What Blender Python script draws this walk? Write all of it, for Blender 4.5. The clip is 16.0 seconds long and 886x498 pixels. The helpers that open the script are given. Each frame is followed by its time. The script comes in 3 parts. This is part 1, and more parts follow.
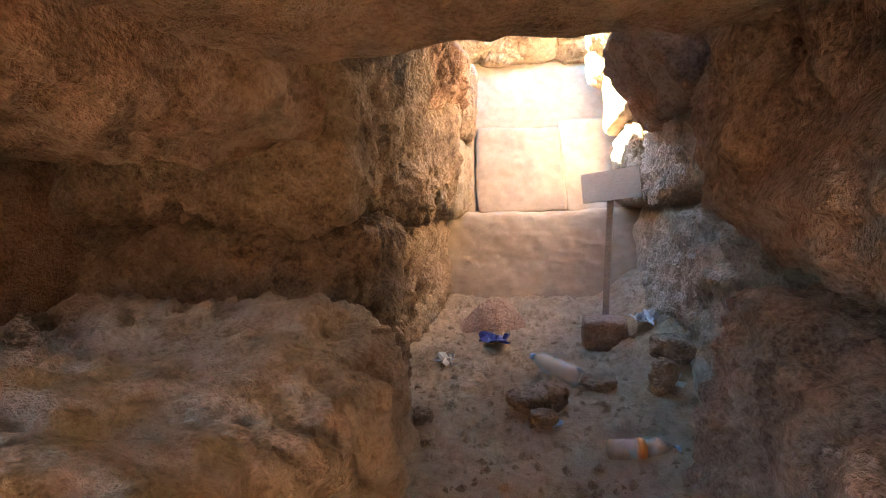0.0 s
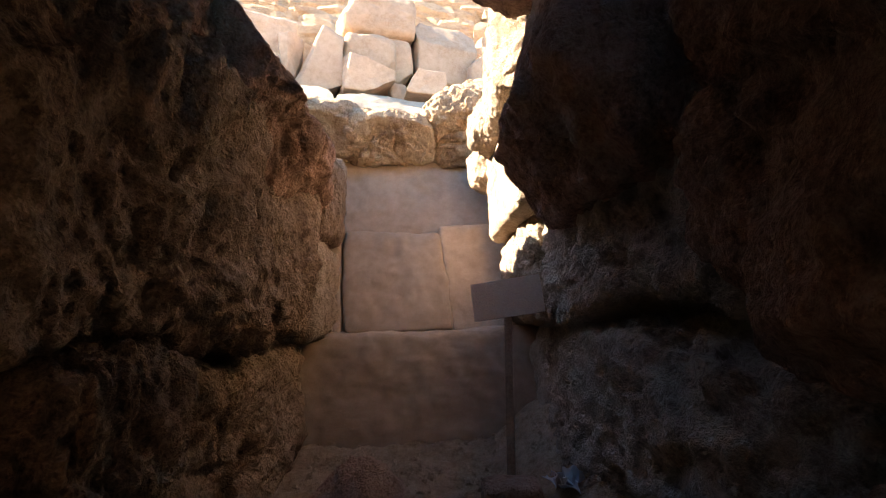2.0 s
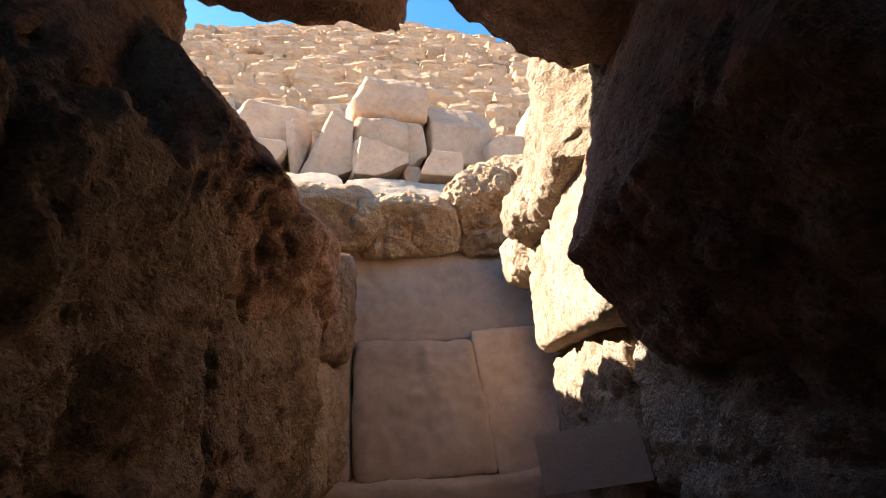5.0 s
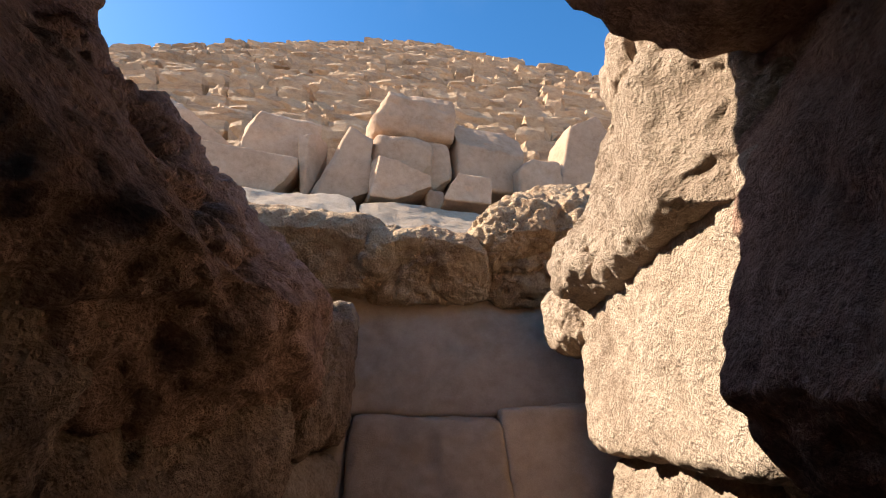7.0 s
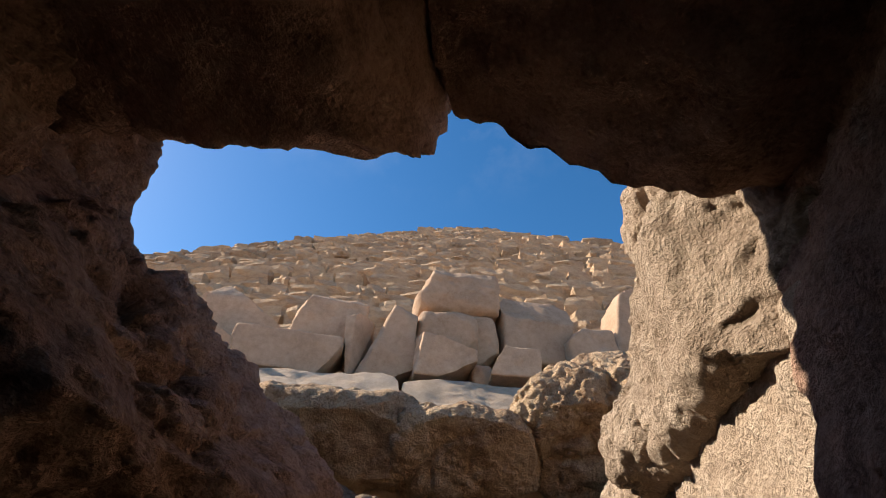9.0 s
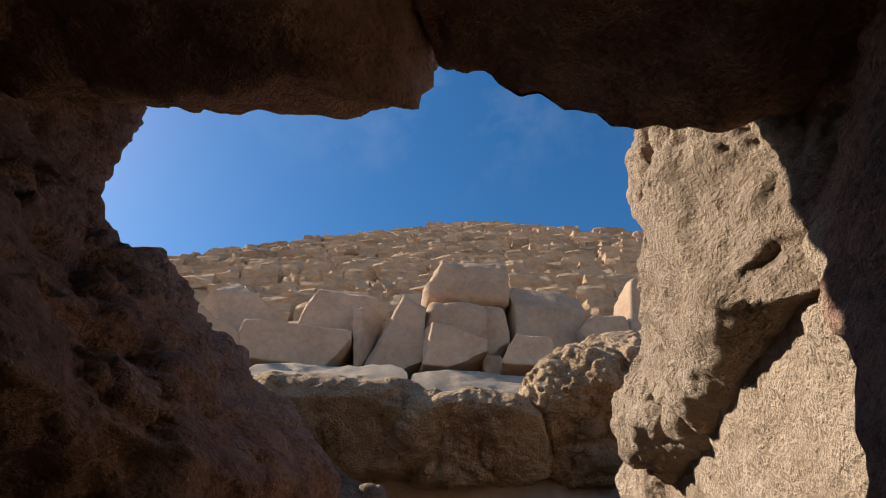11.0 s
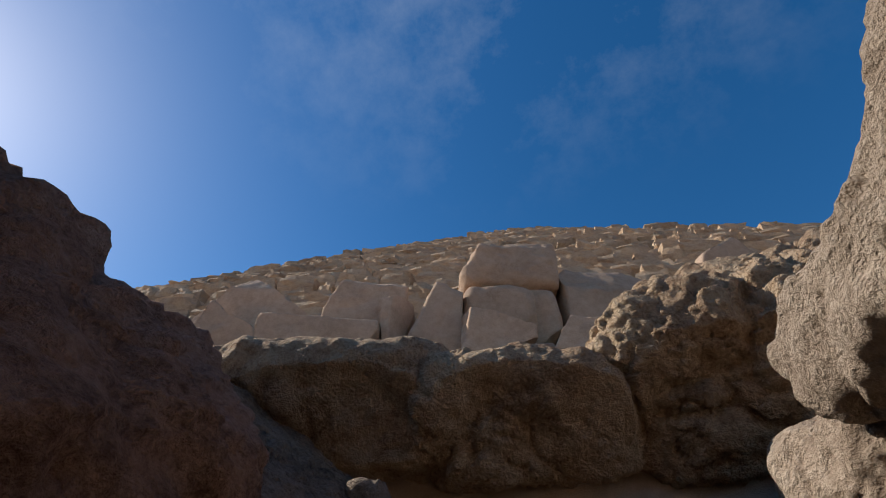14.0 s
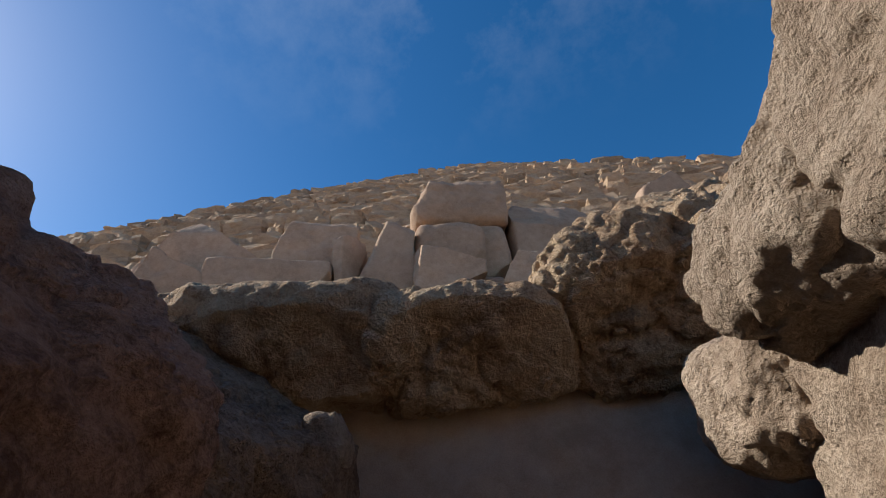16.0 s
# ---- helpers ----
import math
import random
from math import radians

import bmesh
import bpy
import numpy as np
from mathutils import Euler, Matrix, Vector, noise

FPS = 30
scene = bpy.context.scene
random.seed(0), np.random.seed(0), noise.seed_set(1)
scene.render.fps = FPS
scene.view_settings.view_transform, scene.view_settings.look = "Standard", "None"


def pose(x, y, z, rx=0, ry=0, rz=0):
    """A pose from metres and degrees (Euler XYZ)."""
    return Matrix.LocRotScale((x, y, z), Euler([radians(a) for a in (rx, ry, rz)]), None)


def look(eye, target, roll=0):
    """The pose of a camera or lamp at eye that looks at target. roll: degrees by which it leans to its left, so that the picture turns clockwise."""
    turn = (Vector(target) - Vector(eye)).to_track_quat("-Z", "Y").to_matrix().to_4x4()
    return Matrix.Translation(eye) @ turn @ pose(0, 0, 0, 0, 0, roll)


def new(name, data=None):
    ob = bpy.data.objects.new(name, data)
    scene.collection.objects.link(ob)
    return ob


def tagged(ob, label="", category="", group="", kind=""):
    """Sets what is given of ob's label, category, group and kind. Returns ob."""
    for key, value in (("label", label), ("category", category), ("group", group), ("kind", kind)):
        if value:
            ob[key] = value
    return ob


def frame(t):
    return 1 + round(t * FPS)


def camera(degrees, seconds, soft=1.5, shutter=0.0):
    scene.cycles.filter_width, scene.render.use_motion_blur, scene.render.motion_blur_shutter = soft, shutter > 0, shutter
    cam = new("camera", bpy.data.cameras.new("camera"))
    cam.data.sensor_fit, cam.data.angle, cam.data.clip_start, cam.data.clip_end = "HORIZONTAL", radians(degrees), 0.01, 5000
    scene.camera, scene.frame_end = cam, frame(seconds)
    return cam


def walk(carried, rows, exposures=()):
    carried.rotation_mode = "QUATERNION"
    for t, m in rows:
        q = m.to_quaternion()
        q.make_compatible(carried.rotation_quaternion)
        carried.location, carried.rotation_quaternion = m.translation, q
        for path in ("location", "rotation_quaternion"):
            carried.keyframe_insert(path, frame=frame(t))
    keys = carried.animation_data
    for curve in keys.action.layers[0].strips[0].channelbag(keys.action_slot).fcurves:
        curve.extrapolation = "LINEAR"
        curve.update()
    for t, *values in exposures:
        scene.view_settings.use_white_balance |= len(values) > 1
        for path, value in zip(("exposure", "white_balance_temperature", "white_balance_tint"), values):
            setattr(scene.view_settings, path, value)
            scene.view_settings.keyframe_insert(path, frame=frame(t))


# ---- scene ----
cam = camera(84.9, 16.0, soft=1.0)
# seconds, eye (x, y, z), turn (rx, ry, rz)
PATH = [
    (0.0, 1.360, 0.000, 1.200, 84.33, 1.21, 13.12),
    (0.5, 1.292, 0.087, 1.244, 84.47, 0.63, 3.11),
    (1.0, 1.321, 0.395, 1.146, 89.55, 0.54, -0.80),
    (1.5, 1.325, 0.792, 1.098, 92.92, 0.72, -1.14),
    (2.0, 1.324, 1.067, 1.197, 97.78, 1.40, -0.81),
    (2.5, 1.298, 1.084, 1.219, 99.75, 2.21, -0.70),
    (3.0, 1.290, 1.110, 1.221, 99.87, 3.35, -0.25),
    (3.5, 1.250, 1.436, 1.213, 101.08, 4.16, 0.03),
    (4.0, 1.156, 1.519, 1.424, 106.67, 4.04, 0.23),
    (4.2, 1.177, 1.592, 1.452, 107.81, 3.91, 0.70),
    (6.3, 1.203, 2.502, 1.947, 105.59, 2.16, 2.03),
    (6.5, 1.163, 2.586, 1.988, 106.17, 1.32, 2.30),
    (7.0, 1.144, 2.700, 2.044, 109.61, 0.06, 2.44),
    (7.5, 1.199, 2.811, 2.089, 115.33, -0.08, 2.60),
    (8.0, 1.283, 2.854, 2.112, 123.63, -0.57, 4.08),
    (8.5, 1.334, 2.888, 2.105, 127.67, -0.40, 7.21),
    (9.0, 1.290, 2.861, 2.076, 130.30, -0.99, 9.30),
    (9.2, 1.241, 2.840, 2.055, 131.05, -1.08, 9.51),
    (11.5, 1.341, 3.238, 2.075, 129.38, -0.03, 12.74),
    (12.0, 1.164, 3.501, 2.038, 129.04, -0.14, 14.01),
    (12.5, 1.069, 3.703, 2.084, 129.01, -0.12, 14.06),
    (13.0, 1.116, 4.008, 2.112, 128.99, 0.53, 14.76),
    (13.5, 1.190, 4.137, 2.238, 130.03, -0.26, 17.12),
    (14.0, 1.181, 4.135, 2.254, 131.92, -1.24, 17.47),
    (14.5, 1.175, 4.138, 2.256, 131.88, -1.68, 17.28),
    (15.0, 1.187, 4.168, 2.268, 130.26, -1.89, 16.87),
    (15.5, 1.228, 4.175, 2.253, 127.89, -0.42, 14.23),
    (16.0, 1.217, 4.103, 2.242, 124.43, 3.36, 14.01),
]
EXPOSURES = [
    (0.0, 5.75, 8000, 1), (0.5, 5.05, 7900, 2), (1.0, 4.2, 7800, 4), (1.5, 3.7, 7700, 7), (2.0, 3.0, 7600, 10), (3.5, 2.55, 7600, 13), (4.2, 2.45, 7600, 13),
    (6.5, 1.55, 7200, 13), (7.5, 1.15, 7200, 13), (9.0, 0.85, 7200, 12), (11.5, 0.5, 6900, 11), (12.5, 0.4, 6700, 11), (13.0, 0.25, 6600, 10), (14.0, 0.05, 6300, 8), (16.0, 0.18, 6300, 8),
]
walk(cam, [(t, pose(*p)) for t, *p in PATH], EXPOSURES)

# ---- daylight ----
SUN_AZ, SUN_EL = -86.5, 35.0  # degrees from +y towards +x, and above the horizon
world = bpy.data.worlds.new("daylight")
scene.world = world
world.use_nodes = True
wn = world.node_tree.nodes
wl = world.node_tree.links
sky = wn.new("ShaderNodeTexSky")
sky.sky_type, sky.sun_disc = "NISHITA", False
sky.sun_elevation, sky.sun_rotation = radians(SUN_EL), radians(SUN_AZ)
sky.air_density, sky.dust_density, sky.ozone_density = 1.0, 0.4, 3.0
wn["Background"].inputs["Strength"].default_value = 0.115
deep = wn.new("ShaderNodeHueSaturation")
deep.inputs["Saturation"].default_value = 1.32
wl.new(sky.outputs[0], deep.inputs["Color"])
way_in = wn.new("ShaderNodeTexCoord")
puff = wn.new("ShaderNodeTexNoise")
puff.inputs["Scale"].default_value, puff.inputs["Detail"].default_value, puff.inputs["Roughness"].default_value = 2.6, 9.0, 0.66
wl.new(way_in.outputs["Generated"], puff.inputs["Vector"])
thin = wn.new("ShaderNodeMapRange")
thin.inputs["From Min"].default_value, thin.inputs["From Max"].default_value, thin.inputs["To Max"].default_value = 0.47, 0.85, 0.24
wl.new(puff.outputs["Fac"], thin.inputs["Value"])
cloud = wn.new("ShaderNodeMixRGB")
cloud.inputs["Color2"].default_value = (7.5, 7.6, 7.8, 1)
split = wn.new("ShaderNodeSeparateXYZ")
wl.new(way_in.outputs["Generated"], split.inputs[0])
high = wn.new("ShaderNodeMapRange")
high.inputs["From Min"].default_value, high.inputs["From Max"].default_value = 0.70, 0.92
wl.new(split.outputs["Z"], high.inputs["Value"])
both = wn.new("ShaderNodeMath")
both.operation = "MULTIPLY"
wl.new(thin.outputs["Result"], both.inputs[0])
wl.new(high.outputs["Result"], both.inputs[1])
wl.new(both.outputs[0], cloud.inputs["Fac"])
wl.new(deep.outputs[0], cloud.inputs["Color1"])
wl.new(cloud.outputs[0], wn["Background"].inputs["Color"])
sun = new("sun", bpy.data.lights.new("sun", "SUN"))
sun.data.energy, sun.data.angle, sun.data.color = 5.0, radians(0.53), (1.0, 0.95, 0.87)
sun_way = Vector((math.sin(radians(SUN_AZ)) * math.cos(radians(SUN_EL)), math.cos(radians(SUN_AZ)) * math.cos(radians(SUN_EL)), math.sin(radians(SUN_EL))))
sun.matrix_world = look(tuple(sun_way * 60), (0, 0, 0))


# ---- materials ----
def stone(name, dark, mid, light, scale=1.0, bump=0.5, fine=60.0, rough=0.92, pits=0.0, islands=False):
    """Weathered stone: patches of three colours, grain, and relief at two sizes."""
    m = bpy.data.materials.new(name)
    m.use_nodes = True
    n, l = m.node_tree.nodes, m.node_tree.links
    b = n["Principled BSDF"]
    b.inputs["Roughness"].default_value = rough
    b.inputs["Specular IOR Level"].default_value = 0.15
    tc, info = n.new("ShaderNodeTexCoord"), n.new("ShaderNodeObjectInfo")
    shift = n.new("ShaderNodeVectorMath")
    shift.operation = "MULTIPLY_ADD"
    l.new(info.outputs["Random"], shift.inputs[0])
    shift.inputs[1].default_value = (37.0, 53.0, 71.0)
    l.new(tc.outputs["Object"], shift.inputs[2])

    def noisy(sc, detail, ro=0.6, lac=2.0):
        t = n.new("ShaderNodeTexNoise")
        t.inputs["Scale"].default_value, t.inputs["Detail"].default_value, t.inputs["Roughness"].default_value = sc, detail, ro
        l.new(shift.outputs[0], t.inputs["Vector"])
        return t

    big, grain, speck = noisy(1.6 * scale, 6), noisy(10 * scale, 10, 0.74), noisy(fine, 3, 0.7)
    ramp = n.new("ShaderNodeValToRGB")
    e = ramp.color_ramp.elements
    e[0].position, e[0].color = 0.37, (*dark, 1)
    e[1].position, e[1].color = 0.63, (*light, 1)
    c = e.new(0.5)
    c.color = (*mid, 1)
    mix = n.new("ShaderNodeMath")
    mix.operation = "MULTIPLY_ADD"
    l.new(grain.outputs["Fac"], mix.inputs[0])
    mix.inputs[1].default_value = 0.55
    half = n.new("ShaderNodeMath")
    half.operation = "MULTIPLY"
    l.new(big.outputs["Fac"], half.inputs[0])
    half.inputs[1].default_value = 0.45
    l.new(half.outputs[0], mix.inputs[2])
    fleck = n.new("ShaderNodeMath")
    fleck.operation = "MULTIPLY_ADD"
    l.new(speck.outputs["Fac"], fleck.inputs[0])
    fleck.inputs[1].default_value = 0.35
    less = n.new("ShaderNodeMath")
    less.operation = "SUBTRACT"
    l.new(mix.outputs[0], less.inputs[0])
    less.inputs[1].default_value = 0.175
    l.new(less.outputs[0], fleck.inputs[2])
    l.new(fleck.outputs[0], ramp.inputs["Fac"])
    hsv = n.new("ShaderNodeHueSaturation")
    l.new(ramp.outputs["Color"], hsv.inputs["Color"])
    val = n.new("ShaderNodeMapRange")
    geo = n.new("ShaderNodeNewGeometry")
    l.new(geo.outputs["Random Per Island"] if islands else info.outputs["Random"], val.inputs["Value"])
    val.inputs["To Min"].default_value, val.inputs["To Max"].default_value = (0.72, 1.15) if islands else (0.88, 1.1)
    l.new(val.outputs["Result"], hsv.inputs["Value"])
    l.new(hsv.outputs["Color"], b.inputs["Base Color"])
    # relief
    add = n.new("ShaderNodeMath")
    add.operation = "MULTIPLY_ADD"
    l.new(speck.outputs["Fac"], add.inputs[0])
    add.inputs[1].default_value = 0.9
    l.new(grain.outputs["Fac"], add.inputs[2])
    ridge = noisy(5.0 * scale, 7, 0.6)
    ridge.noise_type = "RIDGED_MULTIFRACTAL"
    rough_up = n.new("ShaderNodeMath")
    rough_up.operation = "MULTIPLY_ADD"
    l.new(ridge.outputs["Fac"], rough_up.inputs[0])
    rough_up.inputs[1].default_value = 0.55 if pits else 0.03
    l.new(add.outputs[0], rough_up.inputs[2])
    height = rough_up
    if pits:
        for size, depth in ((13.0, 1.0), (30.0, 0.8), (75.0, 0.5)):  # holes of two sizes, in patches
            v = n.new("ShaderNodeTexVoronoi")
            v.inputs["Scale"].default_value = size * scale
            warp = n.new("ShaderNodeVectorMath")
            warp.operation = "MULTIPLY_ADD"
            l.new(grain.outputs["Color"], warp.inputs[0])
            warp.inputs[1].default_value = (0.5 / size, 0.5 / size, 0.5 / size)
            l.new(shift.outputs[0], warp.inputs[2])
            l.new(warp.outputs[0], v.inputs["Vector"])
            hole = n.new("ShaderNodeMapRange")
            l.new(v.outputs["Distance"], hole.inputs["Value"])
            hole.inputs["From Min"].default_value, hole.inputs["From Max"].default_value = 0.10, 0.34
            hole.inputs["To Min"].default_value, hole.inputs["To Max"].default_value = -pits * depth, 0.0
            patch = n.new("ShaderNodeMapRange")
            l.new(big.outputs["Fac"], patch.inputs["Value"])
            patch.inputs["From Min"].default_value, patch.inputs["From Max"].default_value = 0.38, 0.56
            dig = n.new("ShaderNodeMath")
            dig.operation = "MULTIPLY_ADD"
            l.new(hole.outputs["Result"], dig.inputs[0])
            l.new(patch.outputs["Result"], dig.inputs[1])
            l.new(height.outputs[0], dig.inputs[2])
            height = dig
    bp = n.new("ShaderNodeBump")
    bp.inputs["Strength"].default_value, bp.inputs["Distance"].default_value = bump, 0.04
    l.new(height.outputs[0], bp.inputs["Height"])
    l.new(bp.outputs["Normal"], b.inputs["Normal"])
    return m


def plain(name, colour, rough=0.5, metal=0.0, trans=0.0, ior=1.45):
    m = bpy.data.materials.new(name)
    m.use_nodes = True
    b = m.node_tree.nodes["Principled BSDF"]
    b.inputs["Base Color"].default_value = (*colour, 1)
    b.inputs["Roughness"].default_value, b.inputs["Metallic"].default_value = rough, metal
    b.inputs["Transmission Weight"].default_value, b.inputs["IOR"].default_value = trans, ior
    return m


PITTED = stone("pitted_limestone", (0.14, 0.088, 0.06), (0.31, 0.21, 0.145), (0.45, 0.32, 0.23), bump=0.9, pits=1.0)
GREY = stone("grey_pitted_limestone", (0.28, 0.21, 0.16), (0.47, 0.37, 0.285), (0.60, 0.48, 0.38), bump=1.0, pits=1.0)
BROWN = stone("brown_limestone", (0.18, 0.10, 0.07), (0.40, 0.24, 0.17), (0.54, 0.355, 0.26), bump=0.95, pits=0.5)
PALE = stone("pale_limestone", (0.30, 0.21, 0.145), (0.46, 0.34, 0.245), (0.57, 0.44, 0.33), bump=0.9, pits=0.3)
LEDGE = stone("yellowish_ledge_limestone", (0.27, 0.155, 0.09), (0.57, 0.38, 0.235), (0.68, 0.50, 0.33), bump=1.0, pits=0.35)
ASHLAR = stone("dressed_limestone", (0.39, 0.285, 0.205), (0.47, 0.35, 0.26), (0.54, 0.41, 0.31), bump=0.4, fine=140)
CASING = stone("smooth_casing_limestone", (0.33, 0.24, 0.17), (0.42, 0.315, 0.23), (0.49, 0.375, 0.28), bump=0.5, fine=90)
CORE = stone("pyramid_core_limestone", (0.35, 0.215, 0.13), (0.52, 0.35, 0.22), (0.61, 0.43, 0.28), scale=0.6, bump=1.0, islands=True)
SAND = stone("sandy_floor", (0.26, 0.17, 0.11), (0.44, 0.31, 0.21), (0.56, 0.42, 0.30), scale=1.6, bump=1.0, fine=120, rough=1.0)
FALLEN = stone("fallen_casing_limestone", (0.36, 0.23, 0.15), (0.46, 0.305, 0.205), (0.53, 0.365, 0.255), bump=0.4, fine=70)
DESERT = stone("desert_sand", (0.391, 0.284, 0.220), (0.484, 0.361, 0.290), (0.539, 0.413, 0.340), scale=0.2, bump=0.4, fine=30, rough=1.0)


# ---- shapes ----
def lattice(ix, iy, iz, seed):
    h = (ix * 374761393 + iy * 668265263 + iz * 2147483647 + seed * 1274126177) & 0xFFFFFFFF
    h = ((h ^ (h >> 13)) * 1274126177) & 0xFFFFFFFF
    return ((h ^ (h >> 16)) & 0xFFFF) / 65535.0


def value_noise(p, seed):
    """Smooth noise from -1 to 1 at the points p (n x 3)."""
    i = np.floor(p).astype(np.int64)
    f = p - i
    f = f * f * (3 - 2 * f)
    out = 0
    for dx in (0, 1):
        for dy in (0, 1):
            for dz in (0, 1):
                w = np.abs(1 - dx - f[:, 0]) * np.abs(1 - dy - f[:, 1]) * np.abs(1 - dz - f[:, 2])
                out = out + w * lattice(i[:, 0] + dx, i[:, 1] + dy, i[:, 2] + dz, seed)
    return out * 2 - 1


def fbm(p, seed, octaves=4, gain=0.5):
    out, a = 0, 1.0
    for o in range(octaves):
        out = out + a * value_noise(p * 2.03 ** o + o * 7.3, seed + o)
        a *= gain
    return out


def cells(p, seed):
    """Distance to the nearest of scattered points, about 0 to 1."""
    i = np.floor(p).astype(np.int64)
    best = np.full(len(p), 9.0)
    for dx in (-1, 0, 1):
        for dy in (-1, 0, 1):
            for dz in (-1, 0, 1):
                c = i + np.array((dx, dy, dz))
                q = np.stack([lattice(c[:, 0], c[:, 1], c[:, 2], seed + s) for s in (0, 11, 23)], 1) + c
                best = np.minimum(best, ((p - q) ** 2).sum(1))
    return np.sqrt(best)


def cube_grid(n):
    """A cube from -1 to 1 with n x n faces a side and its corners shared: points and quads."""
    index, points, quads = {}, [], []

    def at(p):
        key = tuple(round(v * 1000) for v in p)
        if key not in index:
            index[key] = len(points)
            points.append(p)
        return index[key]

    for axis in range(3):
        for side in (-1, 1):
            for a in range(n):
                for b in range(n):
                    q = []
                    for da, db in ((0, 0), (1, 0), (1, 1), (0, 1)):
                        p = [0, 0, 0]
                        p[axis], p[(axis + 1) % 3], p[(axis + 2) % 3] = side, -1 + 2 * (a + da) / n, -1 + 2 * (b + db) / n
                        q.append(at(tuple(p)))
                    quads.append(q if side > 0 else q[::-1])
    return np.array(points, float), quads


GRIDS = {}


def rock_mesh(name, size, seed, n=24, round_=5.0, rough=0.06, grain=0.02, pit=0.0, pit_size=0.12, lean=(0, 0), taper=(1, 1), shear=0.0, scale=1.0, cuts=(), crag=0.0, mid=(0, 0, 0)):
    """A weathered block: a rounded box of that size, leaned by (x, y) metres from foot to top, tapered to the top, roughened, with pits."""
    if n not in GRIDS:
        GRIDS[n] = cube_grid(n)
    pts, quads = GRIDS[n]
    half = np.array(size) / 2
    unit = pts / ((np.abs(pts) ** round_).sum(1) ** (1 / round_))[:, None]
    v = unit * half
    h = (unit[:, 2] + 1) / 2
    k = np.stack([1 + (taper[0] - 1) * h, 1 + (taper[1] - 1) * h], 1)
    v[:, :2] *= k
    v[:, 0] += lean[0] * (h - 0.5)
    v[:, 1] += lean[1] * (h - 0.5)
    v[:, 2] += shear * unit[:, 0] * half[2]
    for nx, ny, nz, *d in cuts:  # planes that shear off corners: direction, and a share of the half size or a point on the plane
        w = np.array((nx, ny, nz), float)
        w /= np.linalg.norm(w)
        reach = d[0] * (np.abs(w) @ half) if len(d) == 1 else (np.array(d) - mid) @ w
        v -= np.maximum(0, v @ w - reach)[:, None] * w
    out = unit / np.linalg.norm(unit, axis=1)[:, None]
    off = seed * 3.71
    for s in range(3):
        v[:, s] += rough * 0.6 * fbm(v * (1.4 / scale) + off + 19 * s, seed + 5 * s, 3)
    d = rough * 0.5 * fbm(v * (3.3 / scale) + off, seed, 4) + grain * fbm(v * (11 / scale) + off, seed + 3, 3, 0.6)
    if pit:
        w = v / pit_size + 0.5 * np.stack([fbm(v * 5 + off + s, seed + s, 2) for s in range(3)], 1)
        mask = np.clip(0.6 + 0.9 * fbm(v * 1.8 + off, seed + 9, 2), 0, 1)
        d -= pit * mask * np.clip(1 - cells(w, seed) * 1.45, 0, 1)
    if crag:  # thin creases between bulging faces, deeper in patches
        deep_in = np.clip(0.55 + fbm(v * (1.6 / scale) + off, seed + 21, 2), 0.1, 1.2)
        for size, share, width in ((2.6, 1.0, 0.20), (6.5, 0.55, 0.24), (15.0, 0.28, 0.30)):
            f = np.abs(fbm(v * (size / scale) * np.array((1, 1, 0.75)) + off + 40 + size, seed + 13, 3, 0.5))
            d += crag * share * deep_in * (0.35 * np.minimum(f, 0.8) - np.clip(1 - f / width, 0, 1) * 0.7)
    v += out * d[:, None]
    me = bpy.data.meshes.new(name)
    me.from_pydata(v.tolist(), [], quads)
    me.shade_smooth()
    return me


def rock(name, box, seed, material, turn=(0, 0, 0), label="", category="rock", group="", kind="", parent=None, **shape):
    """A block in the box (x0, x1, y0, y1, z0, z1), then turned about its middle by degrees."""
    x0, x1, y0, y1, z0, z1 = box
    me = rock_mesh(name, (x1 - x0, y1 - y0, z1 - z0), seed, mid=((x0 + x1) / 2, (y0 + y1) / 2, (z0 + z1) / 2), **shape)
    me.materials.append(material)
    ob = new(name, me)
    ob.matrix_world = pose((x0 + x1) / 2, (y0 + y1) / 2, (z0 + z1) / 2, *turn)
    if parent:
        ob.parent = parent
        return ob
    return tagged(ob, label, category, group, kind)


def empty(name, at=(0, 0, 0), **tags):
    ob = new(name)
    ob.location = at
    return tagged(ob, **tags)


def grid_sheet(name, x0, x1, y0, y1, step, height, material):
    nx, ny = max(1, round((x1 - x0) / step)), max(1, round((y1 - y0) / step))
    X, Y = np.meshgrid(np.linspace(x0, x1, nx + 1), np.linspace(y0, y1, ny + 1), indexing="ij")
    p = np.stack([X.ravel(), Y.ravel(), height(X.ravel(), Y.ravel())], 1)
    quads = [(i * (ny + 1) + j, (i + 1) * (ny + 1) + j, (i + 1) * (ny + 1) + j + 1, i * (ny + 1) + j + 1) for i in range(nx) for j in range(ny)]
    me = bpy.data.meshes.new(name)
    me.from_pydata(p.tolist(), [], quads)
    me.shade_smooth()
    me.materials.append(material)
    return new(name, me)


def slab(name, box, material, kind="structure", label="", category=""):
    x0, x1, y0, y1, z0, z1 = box
    bm = bmesh.new()
    bmesh.ops.create_cube(bm, size=1, matrix=pose((x0 + x1) / 2, (y0 + y1) / 2, (z0 + z1) / 2) @ Matrix.Diagonal((x1 - x0, y1 - y0, z1 - z0, 1)))
    me = bpy.data.meshes.new(name)
    bm.to_mesh(me)
    me.materials.append(material)
    return tagged(new(name, me), label, category, "", kind)


